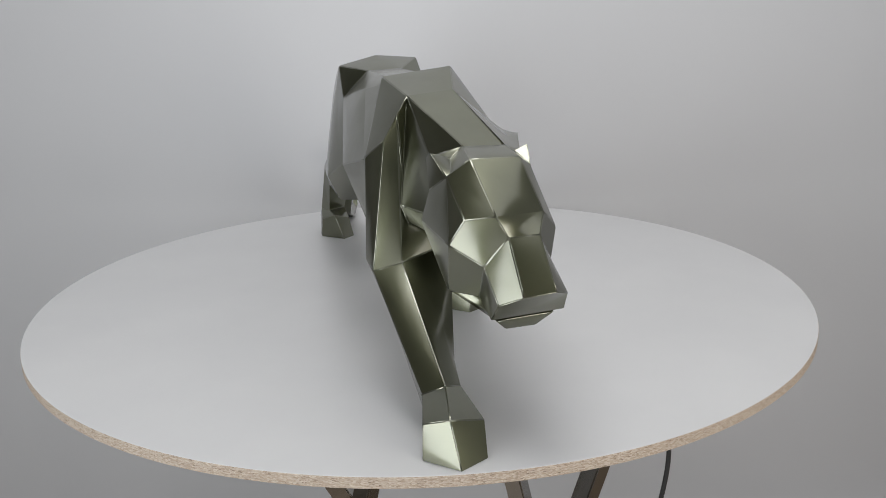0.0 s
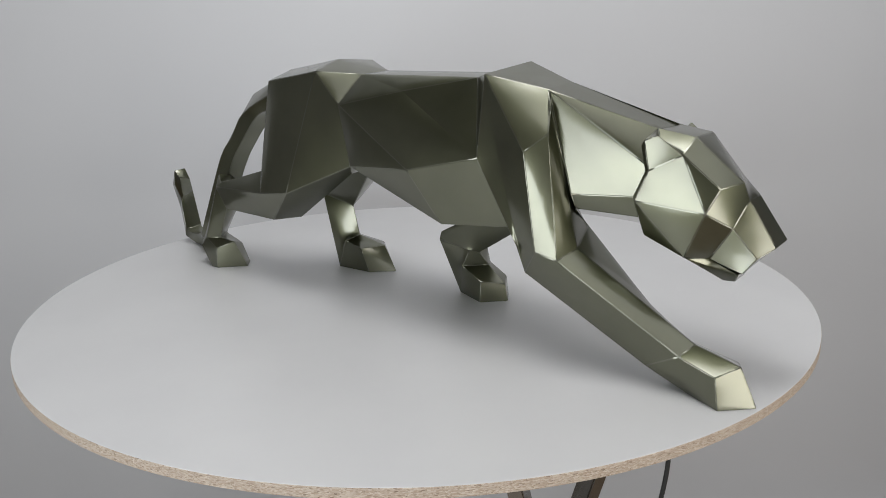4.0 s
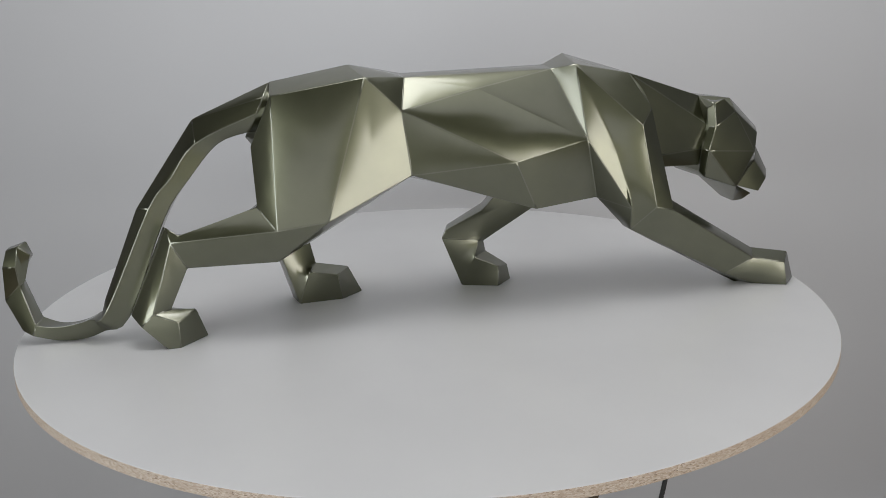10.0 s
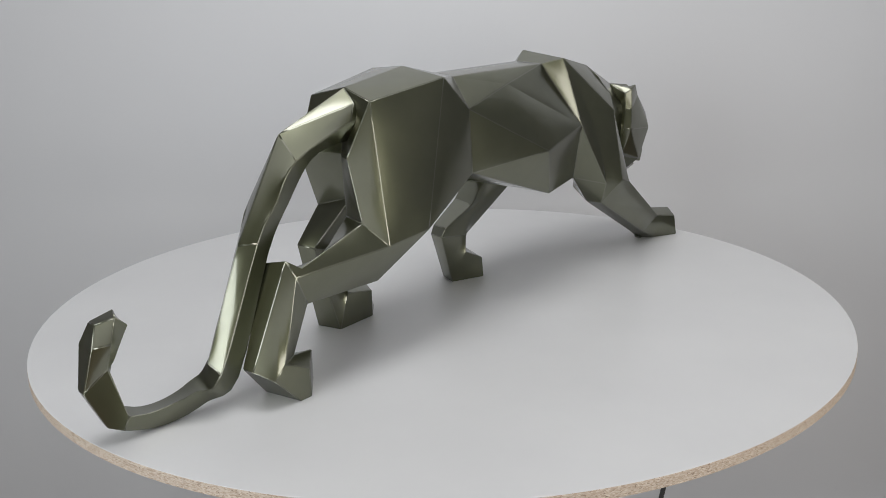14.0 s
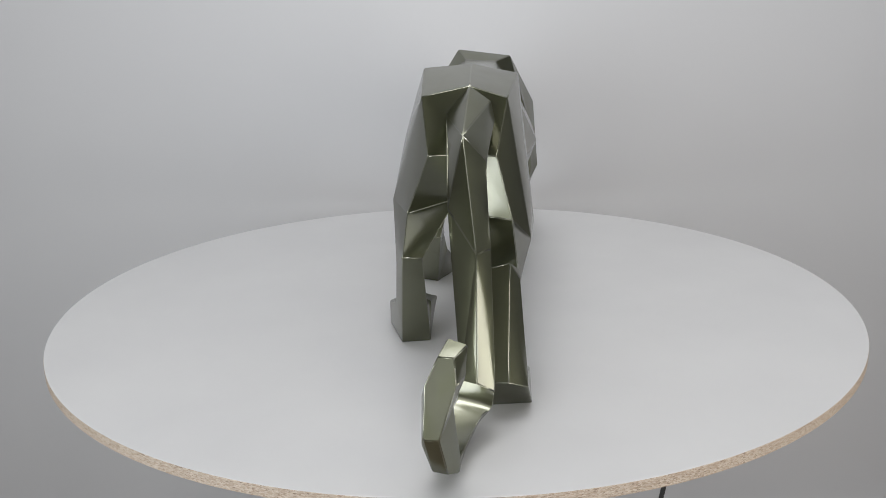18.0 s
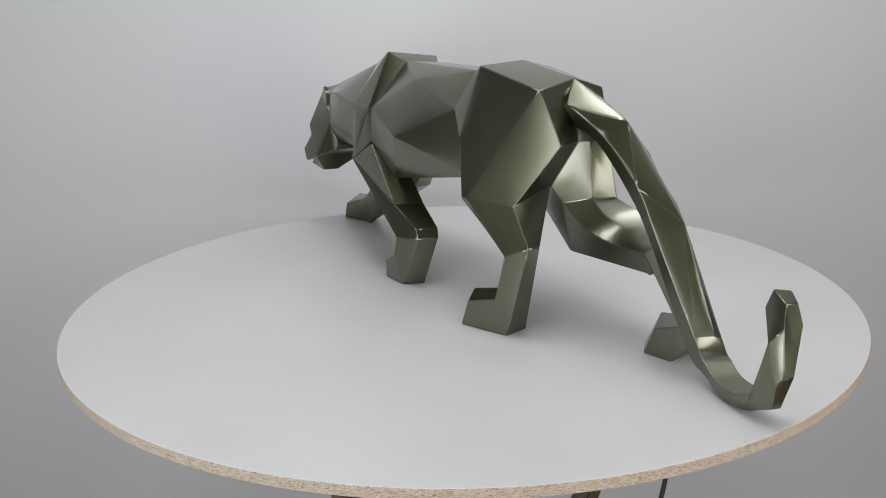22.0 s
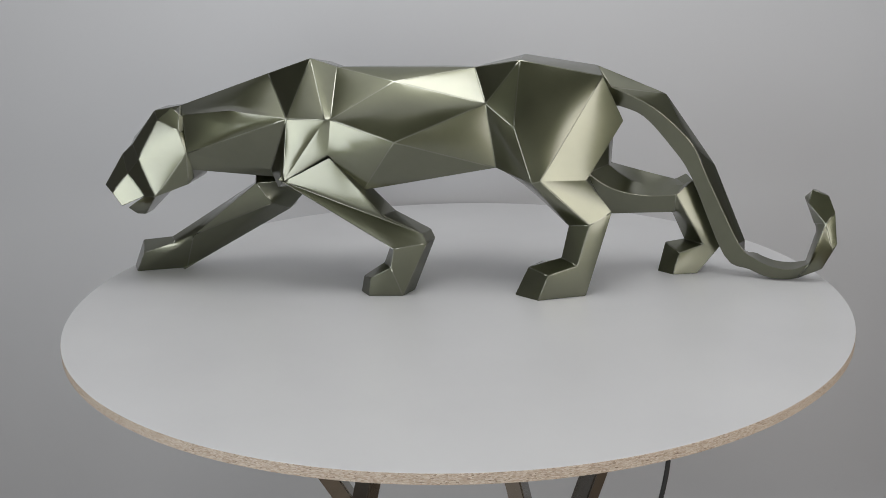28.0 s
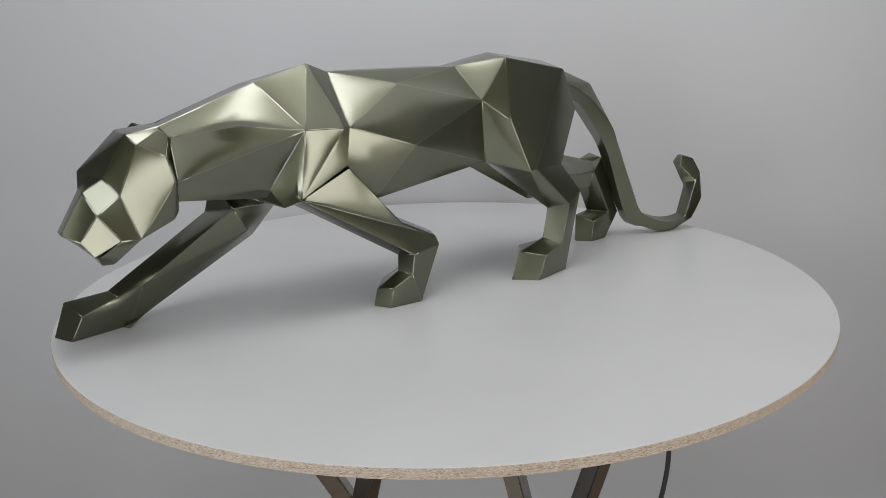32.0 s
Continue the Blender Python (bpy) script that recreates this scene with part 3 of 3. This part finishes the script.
def pillowed(cage, rise, rim):
    """Every facet of the cage becomes a softly domed patch, and every edge a narrow rounded rim."""
    flow = cage.faces.layers.float["flow"]

    def folded(e):
        """An edge between two facets or two strips, not one within a strip."""
        strips = {g[flow] for g in e.link_faces}
        return (0.0 in strips or len(strips) > 1) and e.calc_face_angle(1) > 0.20

    done = bmesh.ops.bevel(cage, geom=[e for e in cage.edges if not e.is_boundary and folded(e)], offset=rim, segments=2, affect="EDGES", clamp_overlap=False)
    rims = set(done["faces"])
    dome = cage.faces.layers.float["dome"]
    bm = bmesh.new()
    shared, along, crisp = {}, {}, set()

    def vert(v):
        if v.index not in shared:
            shared[v.index] = bm.verts.new(v.co)
        return shared[v.index]

    def side(loop):
        """The points along one side of a facet, without its last."""
        e = loop.edge
        if e.index not in along:
            n = 1 if any(g[flow] > 0.5 and g not in rims for g in e.link_faces) else max(1, min(7, round(e.calc_length() / 0.010)))
            p, q = e.verts
            along[e.index] = [vert(p)] + [bm.verts.new(p.co.lerp(q.co, k / n)) for k in range(1, n)] + [vert(q)]
        row = along[e.index]
        return row[:-1] if e.verts[0] == loop.vert else row[:0:-1]

    cage.verts.index_update()
    cage.edges.index_update()
    for f in cage.faces:
        ring = [v for loop in f.loops for v in side(loop)]
        if f in rims:
            if len(ring) > 4 and len(f.verts) == 4:
                sides = [side(loop) for loop in f.loops]
                k = 0 if len(sides[0]) > 1 else 1
                up, down = sides[k] + sides[k + 1][:1], (sides[k + 2] + sides[(k + 3) % 4][:1])[::-1]
                if len(up) == len(down):
                    for i in range(len(up) - 1):
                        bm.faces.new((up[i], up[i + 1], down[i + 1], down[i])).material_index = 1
                    continue
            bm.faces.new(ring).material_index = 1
            continue
        if f[flow] > 0.5:
            bm.faces.new(ring)
            # crisp along the lines where strips meet
            for loop in f.loops:
                over = loop.link_loop_radial_next.face
                if over in rims or over[flow] < 0.5:
                    crisp.add(frozenset((vert(loop.edge.verts[0]), vert(loop.edge.verts[1]))))
            continue
        mid = sum((v.co for v in ring), Vector()) / len(ring)
        radius = sum((v.co - mid).length for v in ring) / len(ring)
        if radius < 0.004 or len(ring) < 5:
            bm.faces.new(ring)
            continue
        # rings towards the middle, then relaxed into an even membrane that is blown up a little
        crisp.update(frozenset((ring[i], ring[i - 1])) for i in range(len(ring)))
        n, steps = len(ring), (1 - min(0.06, 0.0009 / radius), 0.86, 0.68, 0.48, 0.26)
        co = [tuple(mid + (v.co - mid) * k) for k in (1.0,) + steps for v in ring] + [tuple(mid)]
        tris = []
        for k in range(len(steps)):
            for i in range(n):
                p, q = k * n + i, k * n + (i + 1) % n
                tris += [(p, q, q + n), (p, q + n, p + n)]
        tris += [(len(steps) * n + i, len(steps) * n + (i + 1) % n, len(co) - 1) for i in range(n)]
        co = membrane(np.array(co), np.array(tris), n, np.array(f.normal), rise * radius * (1 + f[dome]))
        made = ring + [bm.verts.new(p) for p in co[n:]]
        for k in range(len(steps)):
            for i in range(n):
                p, q = k * n + i, k * n + (i + 1) % n
                bm.faces.new((made[p], made[q], made[q + n], made[p + n]))
        for t in tris[-n:]:
            bm.faces.new([made[i] for i in t])
    for f in bm.faces:
        f.smooth = True
    for e in bm.edges:
        e.smooth = frozenset(e.verts) not in crisp
    cage.free()
    return bm


def panther_statue():
    bm = bmesh.new()
    bm.faces.layers.float.new("dome")
    bm.faces.layers.float.new("flow")
    dome, flow = bm.faces.layers.float["dome"], bm.faces.layers.float["flow"]
    corners = {}
    for table_of in (RUMP, RIGHT_HIND, LEFT_HIND, BARREL, NECK, RIGHT_FORE, LEFT_FORE, HEAD, HEAD_BACK, EARS, TAIL_TIP):
        for key, co in table_of.items():
            corners[key] = bm.verts.new(co)
    for region in FACETS.values():
        for facet in region.split(";"):
            f = bm.faces.new([corners[k] for k in facet.split()])
            f[dome] = DOMED.get(" ".join(facet.split()), 0.0)
    tail(bm, corners, flow)
    haunch(bm, corners, flow)
    bmesh.ops.recalc_face_normals(bm, faces=bm.faces)
    ob = part("panther_statue", pillowed(bm, BULGE, 0.0010), PEWTER)
    ob.data.materials.append(PALE_RIM)
    return tagged(ob, "faceted olive pewter panther statue prowling on the table", "statue")


panther = panther_statue()


# ---- turning ----
def motions():
    rows = [(t, pose(0, 0, TOP, 0, 0, math.degrees(-1.442 + 0.1561 * t))) for t in range(0, 33, 2)]
    walk(table, rows)
    walk(panther, rows)


motions()
